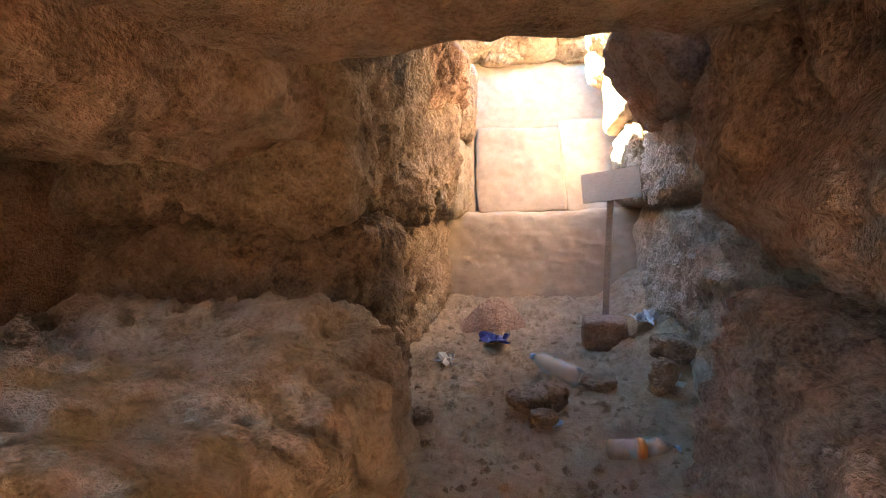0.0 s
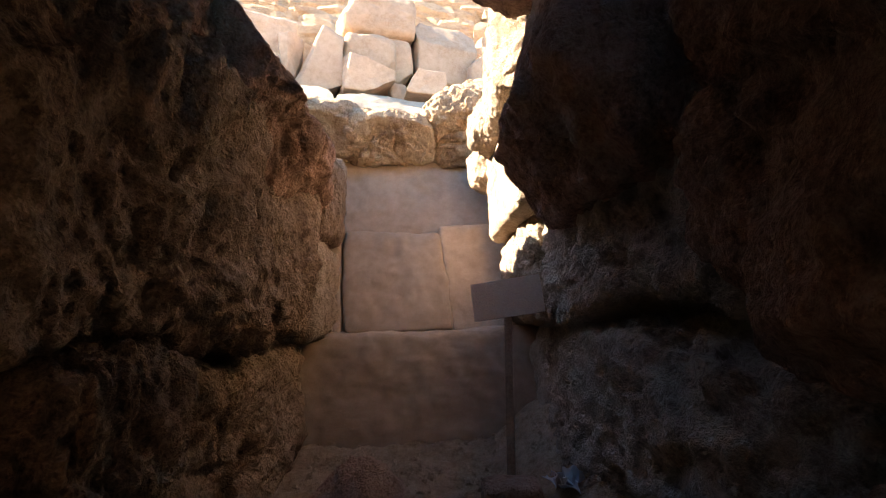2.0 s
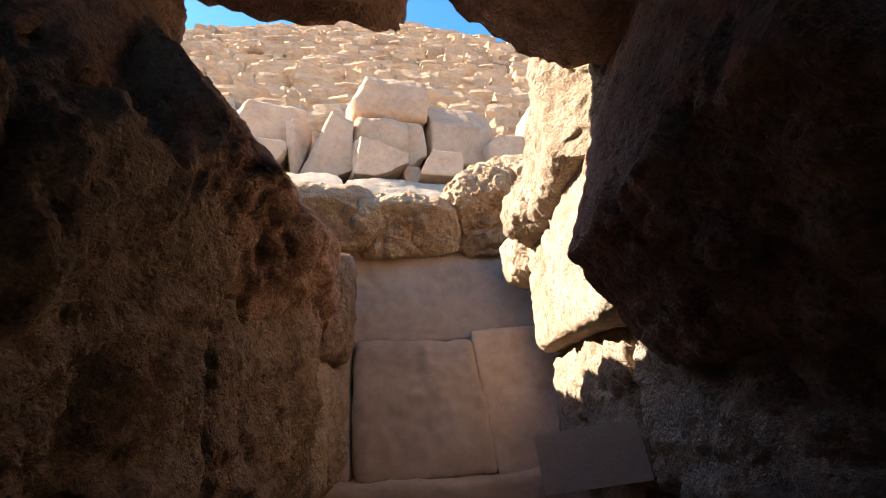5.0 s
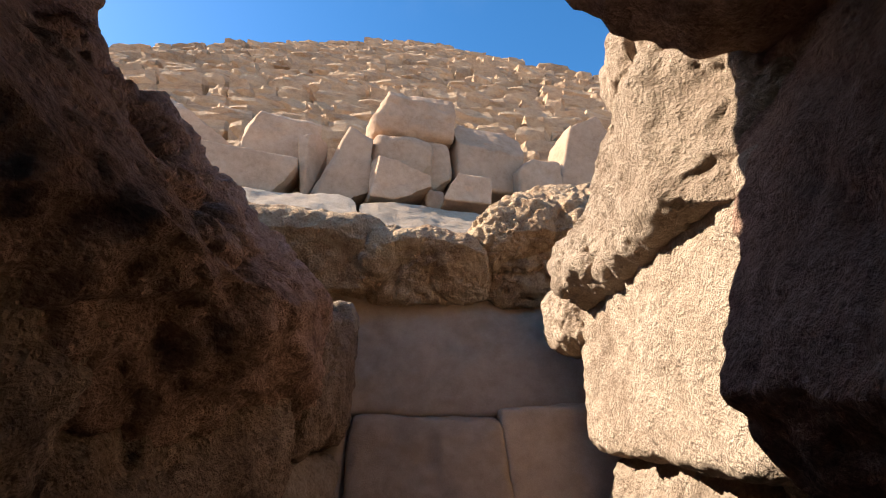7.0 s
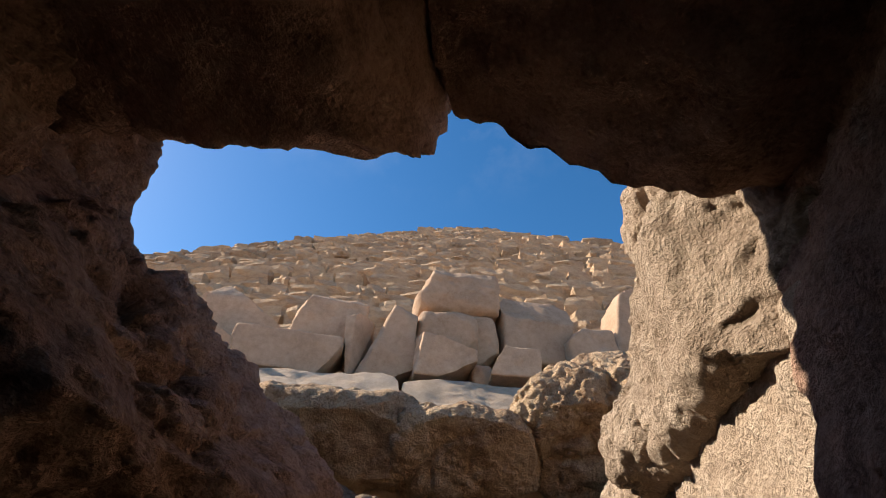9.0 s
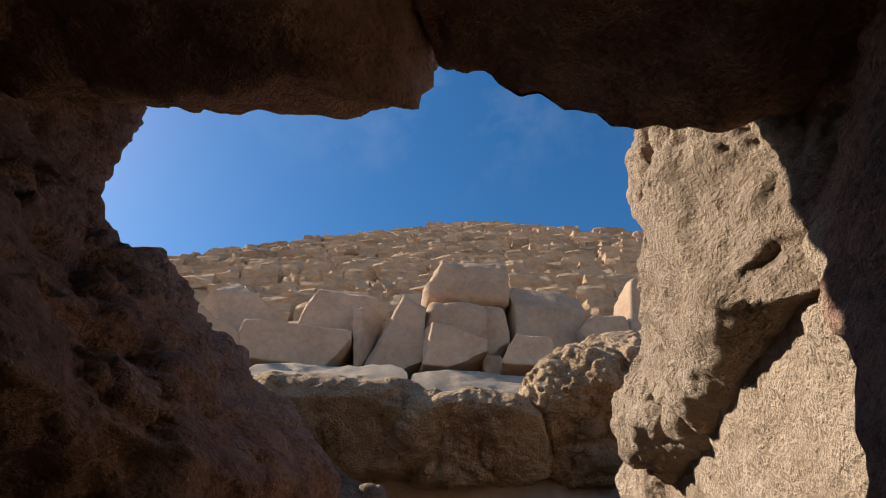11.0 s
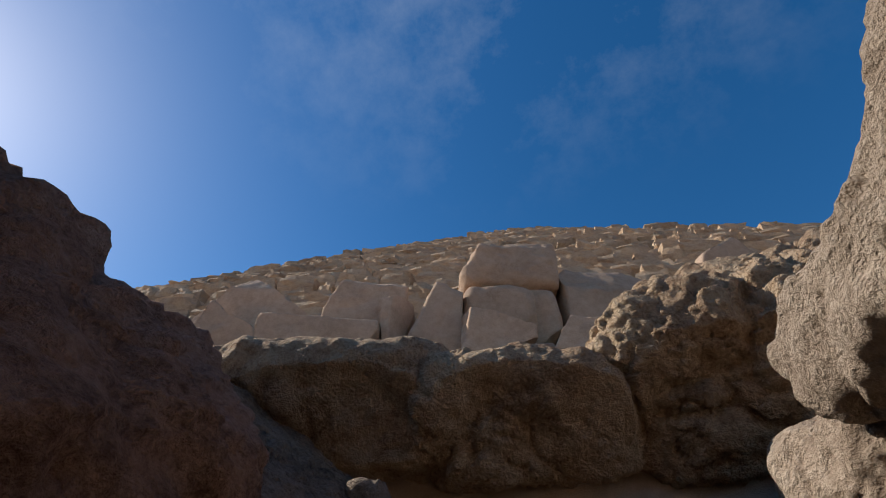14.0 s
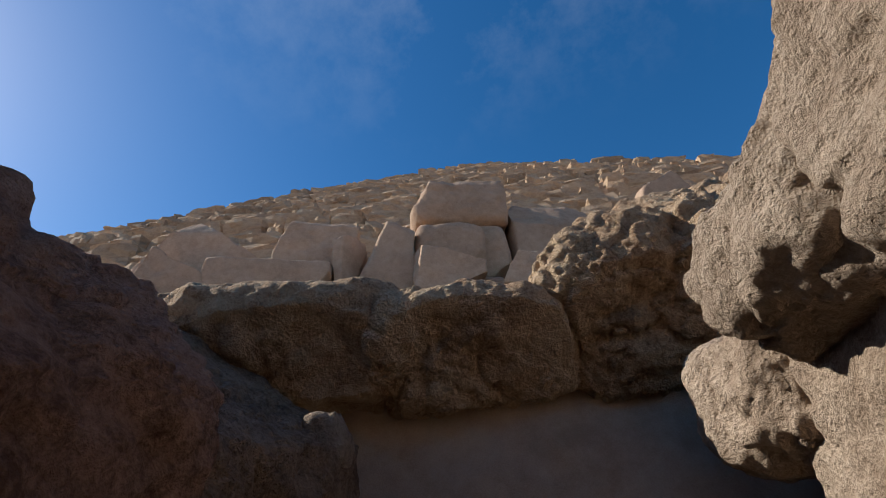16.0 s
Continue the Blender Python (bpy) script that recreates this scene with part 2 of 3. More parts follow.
# ---- structure ----
def floor_height(x, y):
    p = np.stack([x, y, 0 * x], 1)
    h = 0.03 * fbm(p * 2.5, 3, 4) + 0.02 * fbm(p * 12, 8, 4)
    h += 0.14 * np.clip((y - 4.3) / 1.2, 0, 1) ** 1.5  # drifts up to the end wall
    h += 0.45 * np.clip((x - 1.75) / 0.6, 0, 1) * np.clip((y - 2.7) / 1.0, 0, 1)  # slope at the foot of the blocks
    h -= 0.06 * np.clip((3.0 - y) / 2.0, 0, 1)
    return h


def on_floor(x, y):
    return float(floor_height(np.array([x]), np.array([y]))[0])


floor = grid_sheet("floor", -2.8, 3.6, -5.0, 6.2, 0.035, floor_height, SAND)
tagged(floor, "dusty brown sand floor littered with chips", "floor", "", "structure")
# unseen above the blocks; raised to stop sun leaking into the passage
slab("wall_left", (-1.9, -1.3, -0.9, 3.4, -0.4, 4.0), BROWN)
# unseen court behind the start, added to let daylight onto the near rocks
slab("wall_left_back", (-3.1, -2.8, -5.2, -0.9, -0.4, 2.5), BROWN)
slab("wall_court", (-2.8, -1.9, -1.2, -0.9, -0.4, 2.5), BROWN)
slab("wall_left_end", (-1.9, -1.3, 3.4, 6.0, -0.4, 2.6), BROWN)
slab("wall_right", (3.3, 3.9, -5.2, 6.9, -0.4, 3.0), BROWN)
slab("wall_back", (-2.8, 3.3, -5.2, -4.9, -0.4, 2.9), BROWN)
slab("wall_end", (-1.3, 3.3, 6.75, 7.0, -0.4, 2.9), BROWN)
# unseen; its length trims the daylight that comes from the added court
slab("ceiling", (-1.3, 3.3, -3.9, 1.0, 2.6, 2.9), BROWN)

# the desert round the pit, open over the shaft and the added court
bm = bmesh.new()
xs, ys = (-3000, -2.8, -1.6, 3.6, 3000), (-3000, -5.0, -1.2, 7.0, 3000)
gv = [[bm.verts.new((x, y, 2.55)) for y in ys] for x in xs]
for i in range(4):
    for j in range(4):
        if (i, j) not in ((2, 1), (2, 2), (1, 1)):
            bm.faces.new((gv[i][j], gv[i + 1][j], gv[i + 1][j + 1], gv[i][j + 1]))
me = bpy.data.meshes.new("ground")
bm.to_mesh(me)
me.materials.append(DESERT)
tagged(new("ground", me), "pale desert sand round the pyramid", "ground", "", "structure")


# ---- the end wall: dressed blocks in three courses ----
def ashlar(box, seed, lean, label, **more):
    shape = dict(n=44, round_=18, rough=0.035, grain=0.009, lean=(-0.1, lean))
    shape.update(more)
    return rock("wall_block", box, seed, ASHLAR, label=label, category="stone block", group="blocks of the end wall", **shape)


ashlar((-0.15, 2.5, 5.46, 6.6, -0.1, 1.075), 11, 0.16, "broad worn dressed limestone block at the foot of the wall", n=70, rough=0.045, round_=14)
ashlar((-0.6, 0.395, 5.86, 6.7, 1.03, 2.08), 12, 0.42, "narrow dressed limestone block beside a wider one")
ashlar((0.41, 1.435, 5.84, 6.7, 1.03, 2.08), 13, 0.42, "square smooth dressed limestone block with rounded edges", round_=22)
ashlar((1.425, 2.4, 5.86, 6.7, 1.03, 2.13), 14, 0.42, "dressed limestone block half buried in rubble", round_=30)
ashlar((-0.3, 2.2, 6.46, 7.1, 2.1, 3.1), 15, 0.2, "long dressed limestone block under a rough ledge", round_=14, rough=0.05, n=60)


# the rough ledge along the top of the wall
def ledge(box, seed, label, **more):
    shape = dict(n=100, round_=3.6, rough=0.08, grain=0.012, crag=0.07)
    shape.update(more)
    return rock("ledge_block", box, seed, LEDGE, label=label, category="rock", group="rough ledge over the end wall", **shape)


ledge((-1.6, 0.60, 5.92, 7.5, 3.0, 3.68), 21, "rough weathered limestone ledge block, cracked at its end", shear=-0.10, cuts=((0.1, -0.9, -0.8, 0.66), (0, 0, 1, 0.86)))
ledge((0.30, 1.42, 6.06, 7.5, 2.95, 3.50), 22, "rough weathered limestone ledge block, chipped underneath", cuts=((0, -0.9, -0.8, 0.66), (0, 0, 1, 0.86)))
ledge((1.12, 2.9, 6.04, 7.6, 2.90, 3.92), 23, "tall rough limestone ledge block with a sloping top", shear=0.12, cuts=((0, -0.9, -0.8, 0.64), (-1, 0, 1, 0.62), (0, -1, 0.8, 0.80)))


# ---- side walls of weathered blocks ----
def weathered(box, seed, material, label, **more):
    shape = dict(n=90, round_=8, rough=0.11, grain=0.026, pit=0.045, pit_size=0.09, crag=0.05)
    shape.update(more)
    return rock("boulder", box, seed, material, label=label, category="boulder", group="blocks of the side walls", **shape)


weathered((-1.0, 0.86, 0.3, 1.85, -0.2, 0.80), 31, PALE, "pale brown pitted limestone boulder on the floor beside the passage", round_=5, pit=0.06, pit_size=0.08, grain=0.03, crag=0.08)
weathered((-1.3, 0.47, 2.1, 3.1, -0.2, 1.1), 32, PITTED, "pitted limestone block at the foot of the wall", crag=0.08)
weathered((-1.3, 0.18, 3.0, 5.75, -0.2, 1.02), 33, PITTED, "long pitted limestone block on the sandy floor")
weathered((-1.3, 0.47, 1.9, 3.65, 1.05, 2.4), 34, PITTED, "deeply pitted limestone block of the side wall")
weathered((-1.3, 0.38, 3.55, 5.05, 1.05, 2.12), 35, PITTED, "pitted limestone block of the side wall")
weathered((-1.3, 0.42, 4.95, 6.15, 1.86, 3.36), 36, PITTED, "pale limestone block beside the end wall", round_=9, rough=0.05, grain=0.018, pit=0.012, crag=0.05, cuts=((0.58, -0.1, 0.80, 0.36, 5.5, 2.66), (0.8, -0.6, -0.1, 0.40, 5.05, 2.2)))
weathered((-1.3, 0.37, 4.97, 6.1, 0.98, 1.9), 59, PALE, "pale limestone block low beside the end wall", round_=8, rough=0.06, grain=0.018, pit=0.012, crag=0.04)

weathered((-1.3, 0.66, 3.05, 5.12, 2.0, 3.3), 37, BROWN, "large rounded brown boulder overhanging the wall", rough=0.06, grain=0.022, pit=0.02, crag=0.09, cuts=((0.79, 0, 0.61, 0.355, 4.0, 2.75), (0.97, 0.2, 0, 0.63, 4.2, 2.4), (0.2, 0.18, 0.95, 0.25, 4.3, 3.09), (1, 0, -0.9, 0.56, 4.0, 2.25)))
weathered((-1.6, 0.33, 1.9, 3.45, 2.3, 3.55), 39, BROWN, "brown limestone block under the roof", round_=8, rough=0.08)
weathered((-1.0, -0.08, 3.35, 4.06, 3.0, 3.95), 40, BROWN, "small weathered limestone lump on the boulder", round_=9, n=50, rough=0.05, pit=0.02, crag=0.03, cuts=((0.5, 0.85, 0, -0.15, 3.94, 3.4),))
weathered((-1.6, 0.42, 0.1, 1.98, 1.38, 2.6), 38, BROWN, "brown limestone block over a dark gap")
weathered((1.88, 3.3, 0.2, 2.15, -0.2, 0.87), 41, BROWN, "brown limestone block at the foot of the passage", pit=0.03, crag=0.10)
weathered((1.84, 3.3, 0.1, 2.2, 1.02, 2.4), 42, BROWN, "large brown limestone block over a gap", round_=12, pit=0.03, crag=0.08, cuts=((-1, 0, -1, 0.88),))
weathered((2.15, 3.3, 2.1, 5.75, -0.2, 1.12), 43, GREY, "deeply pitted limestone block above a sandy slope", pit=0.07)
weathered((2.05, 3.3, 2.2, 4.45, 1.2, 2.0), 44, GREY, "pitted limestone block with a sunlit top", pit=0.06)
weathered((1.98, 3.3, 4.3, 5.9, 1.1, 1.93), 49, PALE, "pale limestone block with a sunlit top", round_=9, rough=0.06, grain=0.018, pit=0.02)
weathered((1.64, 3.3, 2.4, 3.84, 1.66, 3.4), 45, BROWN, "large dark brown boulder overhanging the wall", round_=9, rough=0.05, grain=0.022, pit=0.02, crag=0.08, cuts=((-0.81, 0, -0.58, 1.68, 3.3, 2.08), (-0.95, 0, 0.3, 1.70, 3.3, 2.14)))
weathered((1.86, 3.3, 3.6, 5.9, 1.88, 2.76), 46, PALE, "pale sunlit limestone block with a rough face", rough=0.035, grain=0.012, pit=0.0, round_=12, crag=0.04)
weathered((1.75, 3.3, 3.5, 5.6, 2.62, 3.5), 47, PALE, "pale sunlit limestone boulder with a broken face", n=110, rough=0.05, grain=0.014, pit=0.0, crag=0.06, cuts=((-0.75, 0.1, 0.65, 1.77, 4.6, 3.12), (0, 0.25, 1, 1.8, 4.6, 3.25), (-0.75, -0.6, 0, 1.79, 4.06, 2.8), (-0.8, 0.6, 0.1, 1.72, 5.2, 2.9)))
weathered((1.66, 2.9, 4.9, 5.65, 2.66, 3.06), 50, PALE, "rounded pale limestone lump beside the ledge", round_=5, n=60, rough=0.05, grain=0.015, pit=0.008, crag=0.05, cuts=((-0.6, 0, 0.8, 1.73, 5.3, 2.99), (-0.5, 0.5, -0.7, 0.7)))
weathered((1.72, 2.9, 5.5, 6.25, 2.45, 2.95), 48, PALE, "rounded pale limestone lump beside the ledge", round_=4, n=60, rough=0.06, grain=0.015, pit=0.015)
weathered((1.81, 2.7, 4.15, 4.8, 3.1, 3.75), 54, PALE, "knobbly pale limestone lump on the boulder", round_=4, n=60, rough=0.05, grain=0.015, pit=0.02, crag=0.05)


rock("loose_stone", (0.27, 0.42, 5.8, 5.94, 2.58, 2.78), 58, PALE, label="small pale stone jammed beside the ledge", category="stone", n=20, round_=6, rough=0.04, grain=0.02, crag=0.04, cuts=((-1, 0, -0.6, 0.5), (1, 0, 0.3, 0.7)))


# roof blocks and the low lintel
def roof(box, seed, label, **more):
    shape = dict(n=70, round_=9, rough=0.09, grain=0.02, pit=0.03)
    shape.update(more)
    return rock("roof_block", box, seed, BROWN, label=label, category="rock", group="roof blocks", **shape)


roof((-1.6, 1.20, 1.2, 3.93, 3.36, 4.7), 51, "dark brown limestone roof block with a ragged edge", round_=26, rough=0.05, crag=0.03, turn=(0, 15, 0), cuts=((0, 0.76, -0.65, 0.7, 3.62, 3.44),))
roof((1.10, 3.4, 1.2, 3.85, 2.97, 4.4), 52, "dark brown limestone roof block beside a narrow gap", round_=20, rough=0.05, crag=0.04, cuts=((-0.60, 0, -0.80, 1.27, 3.7, 3.38),))
roof((-1.6, 3.4, -0.2, 1.42, 1.62, 2.9), 53, "low brown limestone lintel over the passage", round_=24, rough=0.035, grain=0.02)

# ---- terrace, casing course and fallen stones above the wall ----
TURN = 16.7
TERRACE = pose(0, 9.3, 0, 0, 0, TURN)  # x along the row of stones, y away from the pit


def bank_height(x, y):
    p = np.stack([x, y, 0 * x], 1)
    v = y * 0.958 - x * 0.287 - 8.91
    h = np.interp(v, (-2.6, -1.6, -0.9, 0.0, 1.5, 5.0), (2.9, 3.2, 4.2, 4.6, 4.7, 5.4))
    return h + 0.06 * fbm(p * 1.7, 4, 4)


bank = grid_sheet("terrace", -12.0, 14.0, 6.75, 18.0, 0.12, bank_height, CORE)
tagged(bank, "sandy limestone terrace under the fallen stones", "terrace", "", "structure")


def casing(box, depth, seed, label, turn=(0, 0, 0), back=0.0, group="fallen casing stones", **more):
    """A fallen stone with its front in the box (u0, u1, z0, z1) of the row."""
    u0, u1, z0, z1 = box
    shape = dict(n=28, round_=24, rough=0.04, grain=0.008)
    shape.update(more)
    me = rock_mesh("casing_stone", (u1 - u0, depth, z1 - z0), seed, **shape)
    me.materials.append(FALLEN)
    ob = new("casing_stone", me)
    ob.matrix_world = TERRACE @ pose((u0 + u1) / 2, depth / 2 + back, (z0 + z1) / 2) @ pose(0, 0, 0, *turn)
    return tagged(ob, label, "stone block", group)


casing((-0.28, 1.18, 6.48, 7.42), 1.2, 61, "big rounded pale boulder on top of other stones", back=0.15, round_=6, rough=0.06, crag=0.04, cuts=((-1, -0.2, 0.55, 0.66), (1, 0, 1, 0.84), (0, -1, 1, 0.80)), turn=(0, -3, 4))
casing((0.20, 1.14, 5.55, 6.58), 1.1, 62, "pale rounded block under a boulder", back=0.25, round_=6, cuts=((1, 0, -1, 0.64), (1, -0.3, 1, 0.82)))
casing((-0.26, 0.74, 5.66, 6.44), 0.8, 81, "rounded pale stone under a boulder", back=0.02, round_=5, cuts=((1, -0.6, -0.6, 0.75), (-1, 0, 1, 0.82)))
casing((-0.28, 0.66, 5.1, 5.8), 0.6, 63, "pale wedge shaped stone leaning on a block", back=-0.25, turn=(0, 0, 4), cuts=((0.3, 0, 0.95, 0.5), (0.43, 0, -0.9, 0.51), (-0.95, -0.3, 0.15, 0.82)))
casing((-1.20, -0.22, 4.96, 6.36), 0.8, 64, "tall pale slab leaning sideways", back=-0.05, cuts=((-0.91, 0, 0.41, 0.26), (0.46, 0, -0.89, 0.65), (0.35, 0, 0.94, 0.85), (-0.8, -0.6, 0.3, 0.40), (0.3, -0.9, 0.5, 0.85)))
casing((-1.40, -0.92, 5.05, 6.26), 0.7, 65, "narrow pale stone set on edge", back=0.1, cuts=((0.96, 0, -0.27, 0.31), (-0.99, 0, -0.12, 0.5), (0.7, -0.7, 0, 0.5), (-0.3, -0.3, 0.9, 0.88)))
casing((-2.24, -1.07, 5.90, 6.68), 0.9, 66, "pale block propped on a pebble", back=0.3, turn=(0, 2, 5), cuts=((0.8, 0, -0.6, 0.64), (-0.9, -0.35, 0.35, 0.74), (0, -0.7, 0.7, 0.9)))
casing((-2.93, -1.34, 5.14, 5.76), 0.7, 67, "long pale wedge of casing stone", back=-0.1, turn=(0, 4, 0), round_=40, cuts=((0.86, 0, -0.51, 0.72), (-1, 0, -0.3, 0.86)))
casing((-4.25, -2.28, 5.2, 7.0), 1.2, 68, "large pale boulder with slanting sides", back=0.5, round_=14, cuts=((0.61, 0, 0.79, 0.42), (-0.82, 0, 0.57, 0.50), (0, -1, 0.8, 0.78)))
casing((-3.75, -2.85, 4.9, 5.98), 0.7, 69, "pale pointed stone leaning against a boulder", back=-0.1, cuts=((0.57, 0, 0.82, 0.44), (-0.95, 0, 0.25, 0.7)))
casing((-2.06, -1.46, 4.72, 5.1), 0.5, 70, "small flat pale stone under a wedge", back=-0.2, round_=8)
casing((1.18, 2.46, 5.74, 7.2), 1.3, 71, "large pale block with a rounded top", back=0.35, round_=30, turn=(0, 1, 4), cuts=((0, -0.86, 0.51, 0.64), (1, 0, 1, 0.84), (-1, 0, 1, 0.86)))
casing((0.84, 1.56, 5.1, 5.6), 0.5, 72, "small grey casing stone with a clean cut face", back=-0.4, turn=(0, 2, -6), cuts=((-0.89, 0, 0.45, 0.52), (1, 0, 0.5, 0.9), (0.1, -0.5, 0.85, 0.85)))
casing((0.62, 0.93, 5.12, 5.46), 0.4, 73, "small pale stone wedged between blocks", round_=7)
casing((2.26, 3.08, 5.55, 6.35), 0.8, 74, "rounded pale block on the slope", back=0.1, round_=10, cuts=((-0.7, -0.2, 0.7, 0.68),))
casing((2.3, 3.2, 6.0, 6.75), 0.8, 75, "rounded pale block behind another", back=0.9, round_=7, cuts=((-0.7, 0, 0.7, 0.7),))
casing((3.3, 4.15, 5.6, 7.7), 0.9, 76, "tall pale slab leaning against the slope", back=0.35, turn=(0, 14, 0), cuts=((-1, 0, 1, 0.66), (1, 0, 1, 0.75)))
casing((4.0, 5.2, 5.5, 6.7), 1.0, 78, "pale block on the slope", back=0.4, round_=8)
casing((-2.6, -2.0, 5.9, 6.5), 0.8, 79, "pale stone behind the others", back=1.2, round_=8)
casing((-1.86, -1.70, 5.70, 5.96), 0.16, 80, "pebble propping up a block", back=0.3, round_=5)


def course_block(u0, u1, seed):
    """A casing block still in its place, its front sloping back."""
    me = rock_mesh("casing_block", (u1 - u0, 1.4, 1.5), seed, n=36, round_=12, rough=0.05, grain=0.008, cuts=((0, -0.69, 0.72, 0.50),))
    me.materials.append(CASING)
    ob = new("casing_block", me)
    ob.matrix_world = TERRACE @ pose((u0 + u1) / 2, -0.55, 4.17)
    return tagged(ob, "smooth pale casing block with a sloping front", "stone block", "casing course")


for k, (u0, u1) in enumerate(((-4.4, -2.5), (-2.42, -0.50), (-0.44, 1.40), (1.48, 3.0), (3.08, 4.9))):
    course_block(u0, u1, 90 + k)

# ---- the pyramid ----
COURSE, TANS, APEX = 0.62, 1.06, 27.3
PM = pose(0.70, 7.16, 2.2, 0, 0, 9.0)
pyr = empty("pyramid", label="stepped pyramid of worn limestone courses", category="pyramid")
pyr.matrix_world = PM
rng = random.Random(5)
BLOCKS = [rock_mesh("block", (1, 1, 1), 200 + k, n=4, round_=18, rough=0.11, grain=0.03, scale=0.7) for k in range(10)]
for m_ in BLOCKS:
    m_.shade_flat()
    m_.materials.append(CORE)


def pyramid_core():
    bm = bmesh.new()
    a = APEX / TANS
    base = [bm.verts.new(p) for p in ((-a, 0.9, 0), (a, 0.9, 0), (a, 2 * a, 0), (-a, 2 * a, 0))]
    top = bm.verts.new((0, a + 0.7, APEX - 0.5))
    for i in range(4):
        bm.faces.new((base[i], base[(i + 1) % 4], top))
    me = bpy.data.meshes.new("core")
    bm.to_mesh(me)
    me.materials.append(CORE)
    ob = new("core", me)
    ob.parent = pyr


pyramid_core()
near, rest_v, rest_f = 0, [], []
z = 3.5
row = 0
while z < APEX - 0.2:
    h = COURSE * rng.uniform(0.75, 1.2)
    y = z / TANS
    wide = (APEX - z) / TANS + 0.3
    x = -wide
    while x < wide:
        w = rng.uniform(0.55, 1.6)
        d = rng.uniform(1.2, 1.6)
        mesh = rng.choice(BLOCKS)
        gone = rng.random() < 0.06
        m = pose(x + w / 2, y + d / 2 + rng.uniform(-0.17, 0.17) + (0.4 if gone else 0), z + h / 2 + rng.uniform(-0.04, 0.04), rng.gauss(0, 4), rng.gauss(0, 3), rng.gauss(0, 5)) @ Matrix.Diagonal((w * 1.02, d, h * rng.uniform(0.92, 1.08), 1))
        if near < 300 and z < 12 and abs(x + 1.0) < 8:
            ob = new("block", mesh)
            ob.parent = pyr
            ob.matrix_basis = m
            near += 1
        else:
            base_i = len(rest_v)
            mw = np.array(m)
            co = np.array([v.co for v in mesh.vertices]) @ mw[:3, :3].T + mw[:3, 3]
            rest_v.extend(co.tolist())
            rest_f.extend([[base_i + i for i in p.vertices] for p in mesh.polygons])
        x += w + rng.uniform(0.0, 0.06)
    z += h * 0.97
    row += 1
me = bpy.data.meshes.new("upper_masonry")
me.from_pydata(rest_v, [], rest_f)
me.materials.append(CORE)
ob = new("upper_masonry", me)
ob.parent = pyr
tagged(ob, kind="stuff")


# ---- things on the floor ----
def part(name, bm, material, parent, label="", smooth=True):
    me = bpy.data.meshes.new(name)
    bm.to_mesh(me)
    bm.free()
    if smooth:
        me.shade_smooth()
    me.materials.append(material)
    ob = new(name, me)
    ob.parent = parent
    if label:
        ob["label"] = label
    return ob


def box_bm(size, mid=(0, 0, 0), bevel=0.003):
    bm = bmesh.new()
    bmesh.ops.create_cube(bm, size=1, matrix=pose(*mid) @ Matrix.Diagonal((*size, 1)))
    bmesh.ops.bevel(bm, geom=bm.edges[:], offset=bevel, segments=2, affect="EDGES")
    return bm


def lathe(profile, steps=24):
    """A turned shape about the x axis from (x, radius) pairs."""
    bm = bmesh.new()
    rings = [[bm.verts.new((x, r * math.cos(2 * math.pi * k / steps), r * math.sin(2 * math.pi * k / steps))) for k in range(steps)] for x, r in profile]
    for a, b in zip(rings, rings[1:]):
        for k in range(steps):
            bm.faces.new((a[k], a[(k + 1) % steps], b[(k + 1) % steps], b[k]))
    bm.faces.new(rings[0][::-1])
    bm.faces.new(rings[-1])
    bmesh.ops.recalc_face_normals(bm, faces=bm.faces[:])
    return bm


WOOD = stone("grey_brown_wood", (0.26, 0.19, 0.14), (0.32, 0.24, 0.18), (0.38, 0.29, 0.21), scale=3, bump=0.3)
BOARD = stone("dusty_grey_board", (0.50, 0.43, 0.37), (0.54, 0.47, 0.40), (0.58, 0.51, 0.44), scale=2, bump=0.15, rough=0.75)
CLEAR = plain("clear_plastic", (0.82, 0.78, 0.76), 0.25, 0, 0.78, 1.25)
LABEL = plain("orange_label", (0.72, 0.24, 0.06), 0.5)
CAP = plain("pale_blue_cap", (0.35, 0.55, 0.75), 0.4)
BLUE = plain("dark_blue_foil", (0.035, 0.045, 0.22), 0.35)
FOIL = plain("silver_foil", (0.55, 0.56, 0.6), 0.3, 0.7)
PAPER = plain("dirty_white_paper", (0.6, 0.54, 0.48), 0.9)

# sign board on a post that is wedged in a stone
sign = empty("sign", (1.755, 4.15, 0.2), label="blank grey sign board on a thin wooden post", category="sign")
foot, head_ = Vector((0, 0, -0.15)), Vector((0.05, 0.17, 1.0))
way = head_ - foot
bm = box_bm((0.05, 0.035, way.length), (0, 0, way.length / 2), 0.004)
post = part("post", bm, WOOD, sign, smooth=False)
post.matrix_basis = Matrix.Translation(foot) @ way.to_track_quat("Z", "Y").to_matrix().to_4x4()
board = part("board", box_bm((0.47, 0.02, 0.255), (0, 0, 0), 0.003), BOARD, sign, smooth=False)
board.matrix_basis = pose(0.045, 0.16, 1.10, -10, -7, -14)
ob = rock("stone", (1.56, 1.9, 3.88, 4.14, 0.0, 0.25), 121, BROWN, label="squared brown stone at the foot of the sign post", category="stone", n=24, round_=7, rough=0.03, grain=0.006)
ob.location.z = on_floor(1.73, 4.0) + 0.11


